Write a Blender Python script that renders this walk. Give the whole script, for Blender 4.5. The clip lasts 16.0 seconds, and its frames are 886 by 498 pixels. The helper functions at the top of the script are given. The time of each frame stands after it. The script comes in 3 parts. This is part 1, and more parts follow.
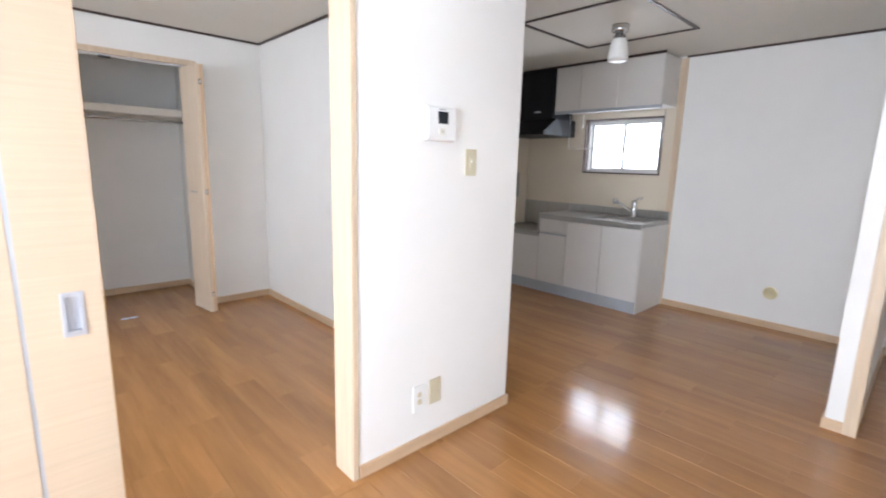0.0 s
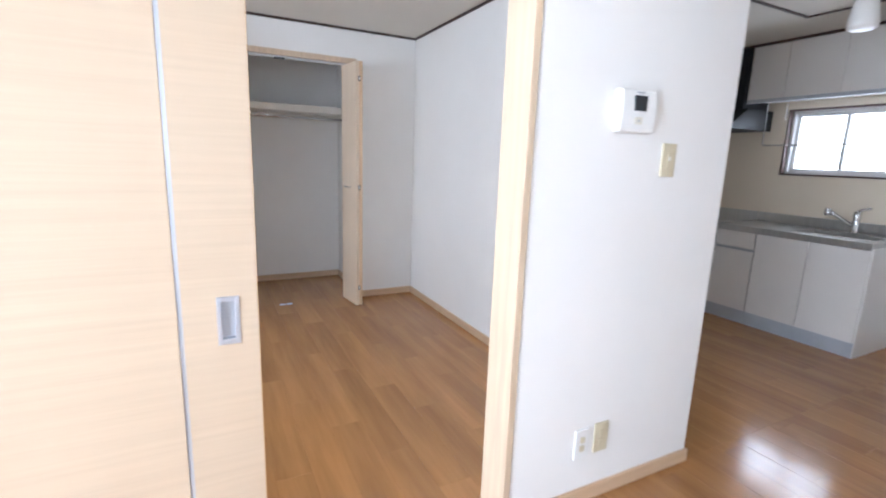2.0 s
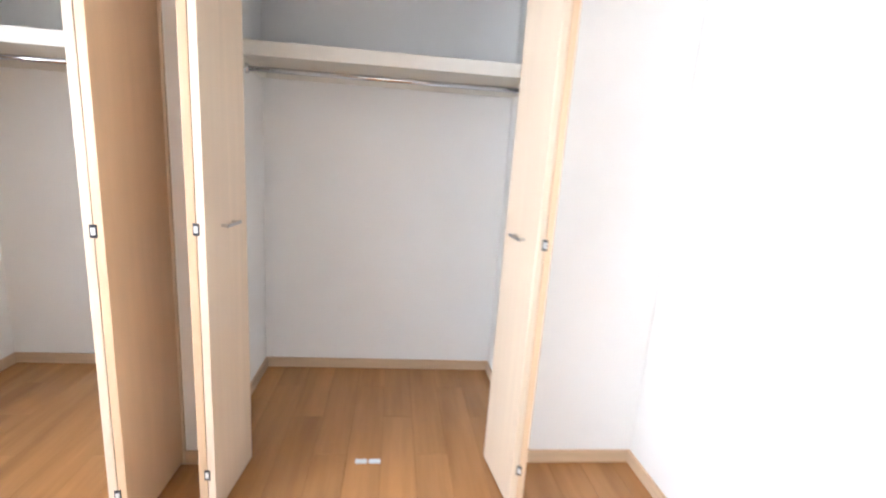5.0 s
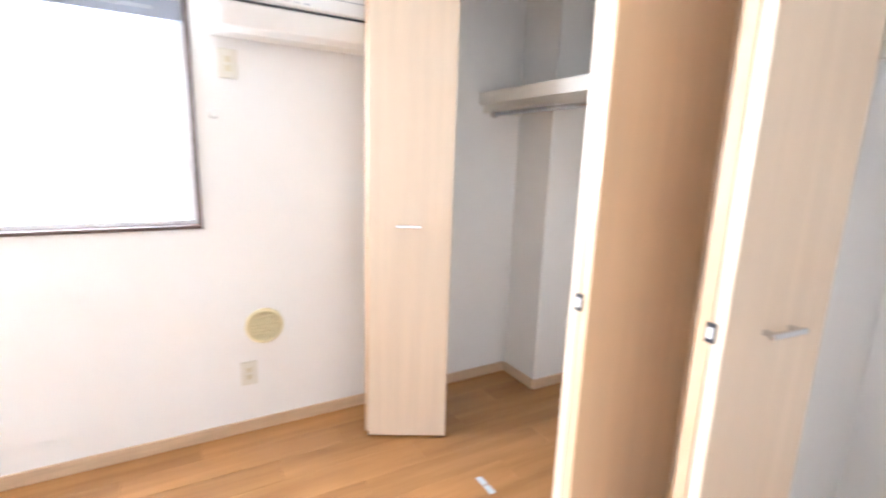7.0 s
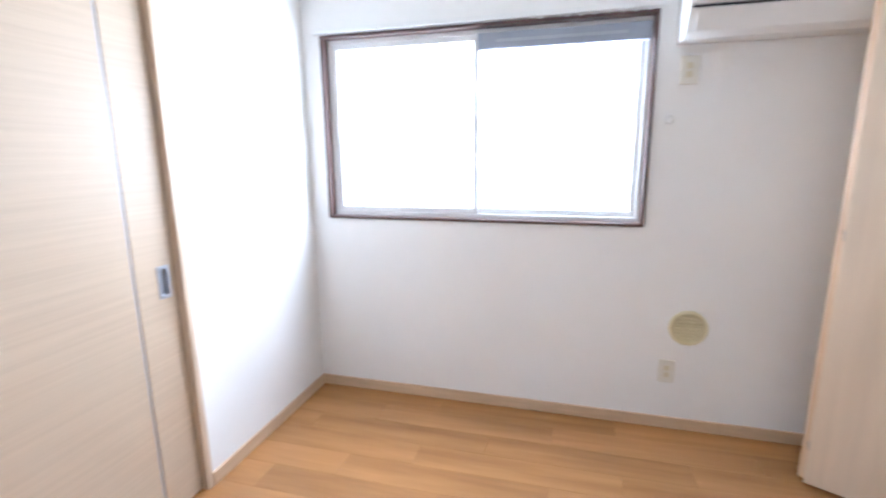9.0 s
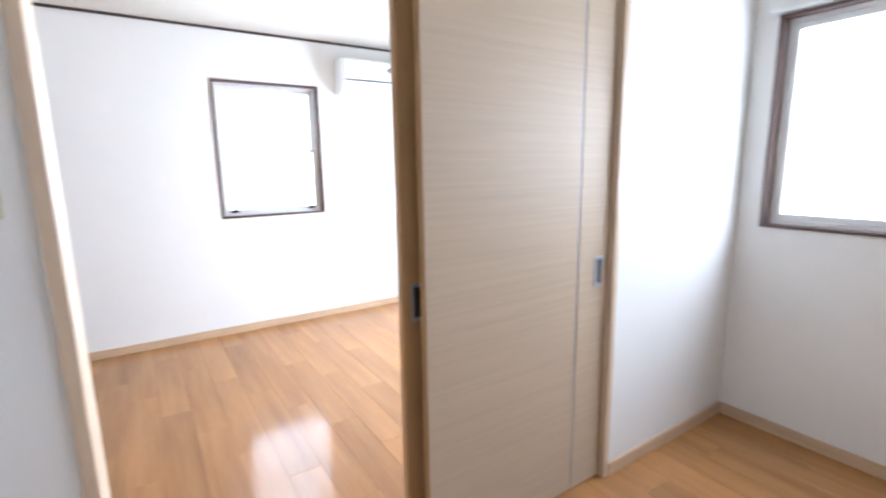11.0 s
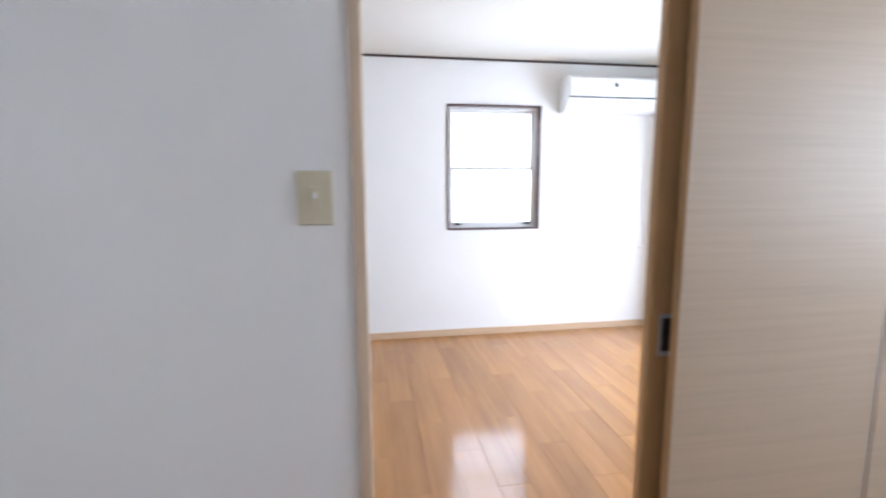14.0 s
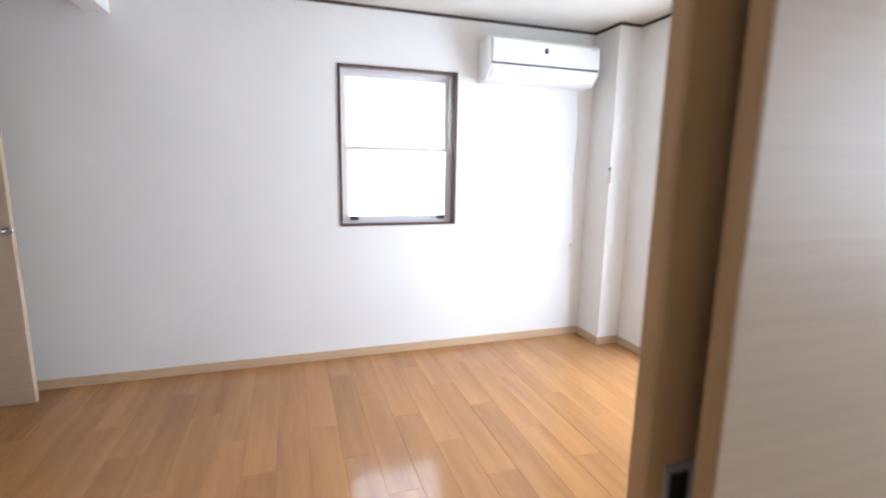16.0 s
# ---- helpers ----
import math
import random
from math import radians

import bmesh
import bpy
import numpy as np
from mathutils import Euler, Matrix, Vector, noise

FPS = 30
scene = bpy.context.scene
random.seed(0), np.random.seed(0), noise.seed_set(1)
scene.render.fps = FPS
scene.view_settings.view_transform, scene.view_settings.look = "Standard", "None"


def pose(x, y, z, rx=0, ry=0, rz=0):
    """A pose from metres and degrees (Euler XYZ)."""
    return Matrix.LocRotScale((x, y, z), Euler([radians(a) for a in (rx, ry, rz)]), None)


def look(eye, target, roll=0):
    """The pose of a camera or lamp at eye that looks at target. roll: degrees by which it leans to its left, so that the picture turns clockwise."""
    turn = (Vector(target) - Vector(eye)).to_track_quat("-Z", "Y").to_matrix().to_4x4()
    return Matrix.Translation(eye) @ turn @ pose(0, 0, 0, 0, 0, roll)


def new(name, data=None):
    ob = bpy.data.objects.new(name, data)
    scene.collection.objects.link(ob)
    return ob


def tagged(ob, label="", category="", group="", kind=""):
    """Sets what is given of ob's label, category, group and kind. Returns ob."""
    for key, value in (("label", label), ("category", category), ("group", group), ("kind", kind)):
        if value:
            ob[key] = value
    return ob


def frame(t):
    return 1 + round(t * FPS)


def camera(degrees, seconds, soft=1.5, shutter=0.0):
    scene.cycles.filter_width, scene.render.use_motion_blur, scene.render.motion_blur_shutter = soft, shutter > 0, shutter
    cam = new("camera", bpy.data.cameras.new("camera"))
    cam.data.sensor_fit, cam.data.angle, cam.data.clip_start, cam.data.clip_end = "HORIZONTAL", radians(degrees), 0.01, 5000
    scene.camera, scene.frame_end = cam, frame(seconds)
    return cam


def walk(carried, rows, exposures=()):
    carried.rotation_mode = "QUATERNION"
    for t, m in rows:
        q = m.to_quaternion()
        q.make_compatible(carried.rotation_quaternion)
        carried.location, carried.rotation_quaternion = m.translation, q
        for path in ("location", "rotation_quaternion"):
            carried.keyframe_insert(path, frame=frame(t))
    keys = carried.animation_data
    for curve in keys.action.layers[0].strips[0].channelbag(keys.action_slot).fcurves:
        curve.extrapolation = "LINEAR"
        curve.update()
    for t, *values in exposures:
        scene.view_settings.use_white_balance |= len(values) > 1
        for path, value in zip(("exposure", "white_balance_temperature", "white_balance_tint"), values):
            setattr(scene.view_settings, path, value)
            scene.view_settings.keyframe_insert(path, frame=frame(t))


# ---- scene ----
cam = camera(87.3, 16.0, soft=2.0, shutter=0.5)
PATH = [
    (0, (-1.987, -1.54, 1.348), (-0.637, -0.109, 0.988), 1.5),
    (0.5, (-2.028, -1.521, 1.347), (-0.831, 0.043, 0.995), 0.7),
    (1, (-2.057, -1.493, 1.348), (-1.073, 0.209, 0.98), 0.1),
    (1.5, (-2.012, -1.437, 1.345), (-1.078, 0.299, 1.007), -0.2),
    (2, (-1.919, -1.202, 1.338), (-1.023, 0.545, 0.953), 2.0),
    (2.5, (-1.782, -0.873, 1.372), (-0.939, 0.895, 0.963), 1.9),
    (3, (-1.571, -0.463, 1.357), (-0.939, 1.374, 0.883), 1.9),
    (3.5, (-1.409, -0.055, 1.346), (-0.947, 1.848, 0.942), 1.9),
    (3.7, (-1.384, 0.113, 1.348), (-0.905, 2.005, 0.914), 2.4),
    (6, (-1.237, 1.774, 1.372), (-1.986, 3.582, 0.959), 4.6),
    (6.5, (-1.359, 1.913, 1.372), (-2.761, 3.271, 0.937), 3.3),
    (7, (-1.414, 1.817, 1.379), (-3.118, 2.787, 0.983), 1.9),
    (7.5, (-1.354, 1.651, 1.387), (-3.209, 2.246, 0.932), 2.1),
    (8, (-1.306, 1.6, 1.399), (-3.249, 1.762, 0.954), 0.1),
    (8.5, (-1.332, 1.568, 1.415), (-3.285, 1.431, 1.006), 0.2),
    (9, (-1.328, 1.546, 1.379), (-3.218, 1.03, 0.977), -0.5),
    (9.2, (-1.315, 1.523, 1.363), (-3.163, 0.865, 0.972), -1.1),
    (11.3, (-1.124, 1.231, 1.343), (-2.007, -0.532, 1.005), -1.3),
    (11.5, (-1.092, 1.2, 1.342), (-1.84, -0.626, 1.018), -1.7),
    (12, (-1.017, 1.183, 1.34), (-1.414, -0.752, 1.028), -1.8),
    (12.5, (-0.934, 1.201, 1.348), (-0.949, -0.778, 1.063), -1.1),
    (13, (-0.872, 1.244, 1.341), (-0.573, -0.716, 1.077), -1.2),
    (13.5, (-0.914, 1.228, 1.346), (-0.793, -0.749, 1.074), -0.7),
    (14, (-1.035, 1.219, 1.351), (-1.348, -0.737, 1.076), -0.2),
    (14.5, (-1.135, 1.196, 1.329), (-1.66, -0.702, 0.984), -1.0),
    (15, (-1.182, 0.932, 1.338), (-1.771, -0.954, 1.025), 1.2),
    (15.5, (-1.297, 0.737, 1.362), (-1.964, -1.130, 1.086), 0.6),
    (16, (-1.396, 0.480, 1.360), (-2.008, -1.394, 1.018), 0.9),
]
walk(cam, [(t, look(eye, target, roll)) for t, eye, target, roll in PATH],
     [(0, 0.04, 6200, 10), (2.0, -0.12, 5850, 10), (2.5, -0.27, 5750, 10), (3.0, 0.0, 5500, 10), (3.7, 0.30, 5600, 10), (6.0, 1.50, 6300, 10),
      (7.0, 1.40, 5900, 10), (8.5, 0.75, 5700, 10), (9.2, 0.45, 5550, 10), (11.3, -0.22, 5850, 10), (12.5, -0.42, 5700, 10), (13.0, -0.34, 5700, 10),
      (14.0, -0.42, 5750, 10), (15.0, -0.42, 5950, 10), (16, -0.60, 5950, 10)])

# ---------- light ----------
world = bpy.data.worlds.new("world")
scene.world = world
world.use_nodes = True
sky = world.node_tree.nodes.new("ShaderNodeTexSky")
sky.sky_type, sky.sun_disc = "NISHITA", False
sky.sun_elevation, sky.sun_rotation = radians(50), radians(200)
world.node_tree.links.new(sky.outputs[0], world.node_tree.nodes["Background"].inputs[0])
world.node_tree.nodes["Background"].inputs[1].default_value = 0.15


def window_light(name, place, target, w, h, watts, tint=(0.895, 0.97, 1.085)):
    data = bpy.data.lights.new(name, "AREA")
    data.shape, data.size, data.size_y, data.energy, data.color = "RECTANGLE", w, h, watts, tint
    ob = new(name, data)
    ob.matrix_world = look(place, target)
    return ob


# the sky's light comes in slanting downwards
window_light("daylight_bedroom", (-3.93, 1.065, 1.50), (0, 1.065, 0.75), 1.80, 1.16, 77)
window_light("daylight_living", (-2.13, -2.985, 1.49), (-2.13, 0, 0.85), 0.96, 1.28, 38)
window_light("daylight_kitchen", (2.985, 0.84, 1.56), (0, 0.84, 0.96), 1.0, 0.66, 25)
window_light("daylight_balcony", (-4.06, -1.4, 1.0), (0, -1.4, 0.45), 1.45, 2.05, 122)


# ---------- materials ----------
def material(name, base, rough=0.5, metal=0.0, vary=0.06, scale=(8, 8, 8), bump=0.0, bump_scale=200.0, coat=0.0,
             second=None, wave=False, by_object=0.0, spec=0.5):
    m = bpy.data.materials.new(name)
    m.use_nodes = True
    nt = m.node_tree
    b = nt.nodes["Principled BSDF"]
    b.inputs["Roughness"].default_value, b.inputs["Metallic"].default_value = rough, metal
    b.inputs["Coat Weight"].default_value, b.inputs["Coat Roughness"].default_value = coat, 0.06
    b.inputs["Specular IOR Level"].default_value = spec
    tc = nt.nodes.new("ShaderNodeTexCoord")
    mp = nt.nodes.new("ShaderNodeMapping")
    mp.inputs["Scale"].default_value = scale
    nt.links.new(tc.outputs["Object"], mp.inputs[0])
    n1 = nt.nodes.new("ShaderNodeTexNoise")
    n1.inputs["Scale"].default_value, n1.inputs["Detail"].default_value, n1.inputs["Roughness"].default_value = 1.0, 6, 0.6
    vec = mp.outputs[0]
    if by_object:
        info = nt.nodes.new("ShaderNodeObjectInfo")
        add = nt.nodes.new("ShaderNodeVectorMath")
        mul = nt.nodes.new("ShaderNodeMath")
        mul.operation, mul.inputs[1].default_value = "MULTIPLY", 40
        nt.links.new(info.outputs["Random"], mul.inputs[0])
        nt.links.new(mp.outputs[0], add.inputs[0])
        nt.links.new(mul.outputs[0], add.inputs[1])
        vec = add.outputs[0]
    nt.links.new(vec, n1.inputs["Vector"])
    ramp = nt.nodes.new("ShaderNodeValToRGB")
    second = second or [c * (1 - 2 * vary) for c in base]
    top = [min(1, c * (1 + vary)) for c in base]
    ramp.color_ramp.elements[0].position, ramp.color_ramp.elements[1].position = 0.3, 0.7
    ramp.color_ramp.elements[0].color, ramp.color_ramp.elements[1].color = (*second, 1), (*top, 1)
    nt.links.new(n1.outputs["Fac"], ramp.inputs[0])
    colour = ramp.outputs[0]
    if by_object:
        hsv = nt.nodes.new("ShaderNodeHueSaturation")
        rng = nt.nodes.new("ShaderNodeMapRange")
        rng.inputs["To Min"].default_value, rng.inputs["To Max"].default_value = 1 - by_object, 1 + by_object
        nt.links.new(info.outputs["Random"], rng.inputs["Value"])
        nt.links.new(rng.outputs[0], hsv.inputs["Value"])
        nt.links.new(colour, hsv.inputs["Color"])
        colour = hsv.outputs[0]
    nt.links.new(colour, b.inputs["Base Color"])
    if bump:
        n2 = nt.nodes.new("ShaderNodeTexNoise")
        n2.inputs["Scale"].default_value, n2.inputs["Detail"].default_value = bump_scale, 4
        nt.links.new(tc.outputs["Object"] if not by_object else vec, n2.inputs["Vector"])
        bp = nt.nodes.new("ShaderNodeBump")
        bp.inputs["Strength"].default_value, bp.inputs["Distance"].default_value = bump, 0.002
        nt.links.new(n2.outputs["Fac"], bp.inputs["Height"])
        nt.links.new(bp.outputs[0], b.inputs["Normal"])
    return m


WALLPAPER = material("wallpaper", (0.85, 0.838, 0.81), 0.85, vary=0.015, scale=(1.5, 1.5, 1.5), bump=0.35, bump_scale=260)
CEILING = material("ceiling_paper", (0.70, 0.67, 0.605), 0.9, vary=0.02, scale=(1, 1, 1), bump=0.3, bump_scale=150)
CASING = material("casing_wood", (0.66, 0.515, 0.365), 0.42, vary=0.09, scale=(30, 30, 2.0))
BASE = material("baseboard_wood", (0.62, 0.44, 0.28), 0.45, vary=0.06, scale=(4, 4, 40))
DOOR = material("maple_door", (0.535, 0.42, 0.30), 0.5, vary=0.038, scale=(1.6, 1.6, 55), bump=0.05, bump_scale=90, spec=0.35)
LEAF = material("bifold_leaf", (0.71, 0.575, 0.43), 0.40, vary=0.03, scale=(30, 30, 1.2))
LEAF_ORANGE = material("leaf_orange", (0.66, 0.46, 0.285), 0.42, vary=0.03, scale=(20, 20, 2))
FLOOR = material("floor_plank", (0.42, 0.203, 0.072), 0.14, vary=0.12, scale=(12, 1.0, 10), coat=0.1, by_object=0.085, bump=0.05, bump_scale=3, spec=0.42)
FLOOR_DARK = material("subfloor", (0.2, 0.1, 0.045), 0.6, vary=0.1)
BROWN = material("dark_brown_trim", (0.055, 0.030, 0.022), 0.45, vary=0.15, scale=(6, 6, 6))
BRONZE = material("bronze_window_casing", (0.085, 0.045, 0.035), 0.4, vary=0.12, scale=(10, 10, 10))
ALU = material("aluminium", (0.74, 0.73, 0.71), 0.42, 0.1, vary=0.04, scale=(4, 4, 4))
STEEL = material("stainless_steel", (0.45, 0.44, 0.42), 0.30, 1.0, vary=0.06, scale=(3, 60, 3))
CHROME = material("chrome", (0.66, 0.66, 0.67), 0.14, 1.0, vary=0.02)
GREY = material("grey_metal", (0.42, 0.44, 0.48), 0.4, 0.3, vary=0.04)
DARK_METAL = material("dark_metal", (0.05, 0.05, 0.055), 0.4, 0.5, vary=0.1)
WHITE = material("white_plastic", (0.82, 0.82, 0.80), 0.35, vary=0.012)
BEIGE = material("beige_plastic", (0.62, 0.56, 0.40), 0.42, vary=0.03)
IVORY = material("ivory_plastic", (0.72, 0.69, 0.60), 0.42, vary=0.02)
CREAM = material("cream_plastic", (0.72, 0.64, 0.40), 0.45, vary=0.03)
CABINET = material("cabinet_laminate", (0.68, 0.655, 0.62), 0.32, vary=0.02, scale=(2, 2, 2))
EDGE = material("door_edge_band", (0.48, 0.30, 0.145), 0.45, vary=0.1, scale=(30, 30, 2.0))
SATIN = material("satin_metal", (0.50, 0.52, 0.56), 0.35, 0.6, vary=0.04)
PANEL = material("cream_kitchen_panel", (0.72, 0.63, 0.50), 0.22, vary=0.02, scale=(1, 1, 1))
PLINTH = material("grey_plinth", (0.40, 0.42, 0.45), 0.45, vary=0.04)
BLACK = material("black_enamel", (0.010, 0.010, 0.012), 0.45, vary=0.1, spec=0.2)
SCREEN = material("dark_screen", (0.03, 0.035, 0.04), 0.15, vary=0.05)
SHELF = material("cream_shelf", (0.74, 0.70, 0.62), 0.4, vary=0.02)
SHADE = material("frosted_shade", (0.85, 0.84, 0.81), 0.3, vary=0.01)
TAPE = material("pale_tape", (0.62, 0.66, 0.68), 0.4, vary=0.05)
BLIND = material("pale_blue_blind", (0.30, 0.33, 0.39), 0.5, vary=0.03)


def glass_material():
    m = bpy.data.materials.new("window_glass")
    m.use_nodes = True
    b = m.node_tree.nodes["Principled BSDF"]
    b.inputs["Transmission Weight"].default_value, b.inputs["Roughness"].default_value = 1.0, 0.0
    b.inputs["IOR"].default_value = 1.45
    return m


GLASS = glass_material()


# ---------- mesh helpers ----------
def add_box(bm, lo, hi, bevel=0.0):
    vs = [bm.verts.new((x, y, z)) for x in (lo[0], hi[0]) for y in (lo[1], hi[1]) for z in (lo[2], hi[2])]
    fs = [bm.faces.new([vs[i] for i in q]) for q in
          ((0, 1, 3, 2), (4, 6, 7, 5), (0, 4, 5, 1), (2, 3, 7, 6), (0, 2, 6, 4), (1, 5, 7, 3))]
    if bevel:
        edges = list({e for f in fs for e in f.edges})
        bmesh.ops.bevel(bm, geom=edges, offset=bevel, segments=2, affect="EDGES", profile=0.5)
    return bm


def box(lo, hi, bevel=0.0):
    lo, hi = [min(a, b) for a, b in zip(lo, hi)], [max(a, b) for a, b in zip(lo, hi)]
    return add_box(bmesh.new(), lo, hi, bevel)


def boxes(items, bevel=0.0):
    bm = bmesh.new()
    for lo, hi in items:
        lo, hi = [min(a, b) for a, b in zip(lo, hi)], [max(a, b) for a, b in zip(lo, hi)]
        add_box(bm, lo, hi, bevel)
    return bm


def extrude_profile(points, axis, a, b, bevel=0.0):
    """A closed outline in the plane across axis, swept from a to b. axis 0: points are (y, z); 1: (x, z); 2: (x, y)."""
    bm = bmesh.new()
    def at(p, v):
        return {0: (v, p[0], p[1]), 1: (p[0], v, p[1]), 2: (p[0], p[1], v)}[axis]
    one = [bm.verts.new(at(p, a)) for p in points]
    two = [bm.verts.new(at(p, b)) for p in points]
    n = len(points)
    bm.faces.new(one), bm.faces.new(two[::-1])
    for i in range(n):
        bm.faces.new((one[i], two[i], two[(i + 1) % n], one[(i + 1) % n]))
    bmesh.ops.recalc_face_normals(bm, faces=bm.faces)
    if bevel:
        bmesh.ops.bevel(bm, geom=list(bm.edges), offset=bevel, segments=2, affect="EDGES", profile=0.5)
    return bm


def tube(path, r, sides=10):
    bm = bmesh.new()
    rings = []
    path = [Vector(p) for p in path]
    for i, p in enumerate(path):
        d = (path[min(i + 1, len(path) - 1)] - path[max(i - 1, 0)]).normalized()
        u = d.cross(Vector((0, 0, 1))) if abs(d.z) < 0.95 else d.cross(Vector((1, 0, 0)))
        u.normalize()
        v = d.cross(u)
        rings.append([bm.verts.new(p + r * (math.cos(k * math.tau / sides) * u + math.sin(k * math.tau / sides) * v))
                      for k in range(sides)])
    for a, b in zip(rings, rings[1:]):
        for k in range(sides):
            bm.faces.new((a[k], a[(k + 1) % sides], b[(k + 1) % sides], b[k])).smooth = True
    bm.faces.new(rings[0][::-1]), bm.faces.new(rings[-1])
    bmesh.ops.recalc_face_normals(bm, faces=bm.faces)
    return bm


def lathe(profile, centre, normal=(0, 0, 1), sides=32):
    """Turned shape: profile of (radius, height) along normal from centre."""
    bm = bmesh.new()
    turn = Vector(normal).to_track_quat("Z", "Y").to_matrix()
    rings = []
    for r, h in profile:
        rings.append([bm.verts.new(Vector(centre) + turn @ Vector((max(r, 1e-4) * math.cos(k * math.tau / sides),
                                                                  max(r, 1e-4) * math.sin(k * math.tau / sides), h)))
                      for k in range(sides)])
    for a, b in zip(rings, rings[1:]):
        for k in range(sides):
            bm.faces.new((a[k], a[(k + 1) % sides], b[(k + 1) % sides], b[k])).smooth = True
    bm.faces.new(rings[0][::-1]), bm.faces.new(rings[-1])
    bmesh.ops.recalc_face_normals(bm, faces=bm.faces)
    return bm


def mesh_object(name, bm, mat):
    me = bpy.data.meshes.new(name)
    bm.to_mesh(me)
    bm.free()
    me.materials.append(mat)
    return new(name, me)


def part(name, bm, mat, parent, label=""):
    ob = mesh_object(name, bm, mat)
    ob.parent = parent
    ob.matrix_parent_inverse = Matrix.Translation(parent.matrix_basis.translation).inverted() if parent.type == "EMPTY" else Matrix()
    return tagged(ob, label)


def thing(name, base, label, category, group="", kind=""):
    ob = new(name)
    ob.empty_display_size = 0.05
    ob.location = base
    return tagged(ob, label, category, group, kind)


def structure(name, bm, mat, label="", category=""):
    return tagged(mesh_object(name, bm, mat), label, category, kind="structure")


# ---------- plan ----------
H = 2.40
XW, XR = -3.695, -0.13          # bedroom west and east faces
YB = 0.13                      # bedroom face of the partition
YC, YK = 2.98, 3.875            # closet front, closet back
YL = -2.768                    # living room south wall
XL = -3.85                     # living room west wall
XK, YN = 2.80, 2.03            # kitchen east wall, kitchen north wall
OPEN_A, OPEN_B, OPEN_H = -2.718, -1.03, 2.05   # sliding door opening
BWIN = (0.237, 1.893, 1.028, 1.990)
LWIN = (-2.545, -1.711, 0.955, 2.026)
KWIN = (0.415, 1.268, 1.290, 1.868)
GWIN = (-2.1, -0.7, 0.02, 2.0)
CL = (-3.665, -2.115)            # left closet opening
CR = (-1.938, -0.715)            # right closet opening
CH = 2.11


def wall(name, axis, a0, a1, b0, b1, openings=(), z0=0.0, z1=H, label="plain white textured wallpaper wall"):
    """A wall that runs along axis from a0 to a1, its faces at b0 and b1 on the other axis; openings are (a, a, z, z)."""
    cells, edge = [], a0
    for o in sorted(openings):
        cells.append((edge, o[0], z0, z1))
        if o[2] > z0:
            cells.append((o[0], o[1], z0, o[2]))
        if o[3] < z1:
            cells.append((o[0], o[1], o[3], z1))
        edge = o[1]
    cells.append((edge, a1, z0, z1))
    items = [((p, b0, r), (q, b1, s)) if axis == 0 else ((b0, p, r), (b1, q, s)) for p, q, r, s in cells if q - p > 1e-6]
    bm = boxes(items)
    bmesh.ops.remove_doubles(bm, verts=bm.verts, dist=1e-5)
    return structure(name, bm, WALLPAPER, label, "wall")


wall("wall_partition", 0, XL - 0.12, -0.015, 0.0, YB, [(OPEN_A - 0.03, OPEN_B + 0.03, 0, OPEN_H + 0.03)])
wall("wall_bedroom_east", 1, YB, YK + 0.12, XR, -0.015)
wall("wall_bedroom_west", 1, YB, YK + 0.12, XW - 0.12, XW, [BWIN])
wall("wall_closet_front", 0, XW, XR, YC, YC + 0.09, [(CL[0], CL[1], 0, CH), (CR[0], CR[1], 0, CH)])
wall("wall_closet_back", 0, XW, XR, YK, YK + 0.12)
wall("wall_closet_divider", 1, YC + 0.09, YK, -2.07, -2.0)
wall("wall_closet_side", 1, YC + 0.09, YK, -0.63, -0.55)
wall("wall_closet_pillar", 0, XW, -3.40, 3.61, YK)
wall("wall_south", 0, XL - 0.12, XK + 0.12, YL - 0.12, YL, [LWIN])
wall("wall_living_west", 1, YL, 0.0, XL - 0.12, XL, [GWIN])
wall("wall_living_pillar", 1, YL, -2.48, XL, -3.664)
wall("wall_kitchen_east", 1, YL, YN + 0.12, XK, XK + 0.12, [KWIN])
wall("wall_kitchen_north", 0, -0.015, XK, YN, YN + 0.12)
wall("wall_hall", 0, 1.115, XK, -1.408, -1.288)
wall("wall_hall_end", 1, YL, -2.60, 0.72, 0.84)
structure("beam", box((-0.46, YL, 2.19), (-0.34, 0.0, H)), WALLPAPER, "white papered ceiling beam", "beam")
structure("ceiling", box((XL - 0.12, YL - 0.12, H), (XK + 0.12, YK + 0.12, H + 0.1)), CEILING, "off-white textured paper ceiling", "ceiling")
floor = structure("floor", box((XL - 0.12, YL - 0.12, -0.15), (XK + 0.12, YK + 0.12, -0.012)), FLOOR_DARK,
                  "glossy orange-brown wooden plank floor", "floor")


# ---------- trims ----------
def strip(name, runs, z0, z1, depth, mat, label):
    """Trims along walls. A run is (axis, from, to, wall face, side into the room)."""
    for axis, a, b, f, side in runs:
        lo = (a, f, z0) if axis == 0 else (f, a, z0)
        hi = (b, f + side * depth, z1) if axis == 0 else (f + side * depth, b, z1)
        structure(name, box(lo, hi, 0.0015), mat, label, "trim")


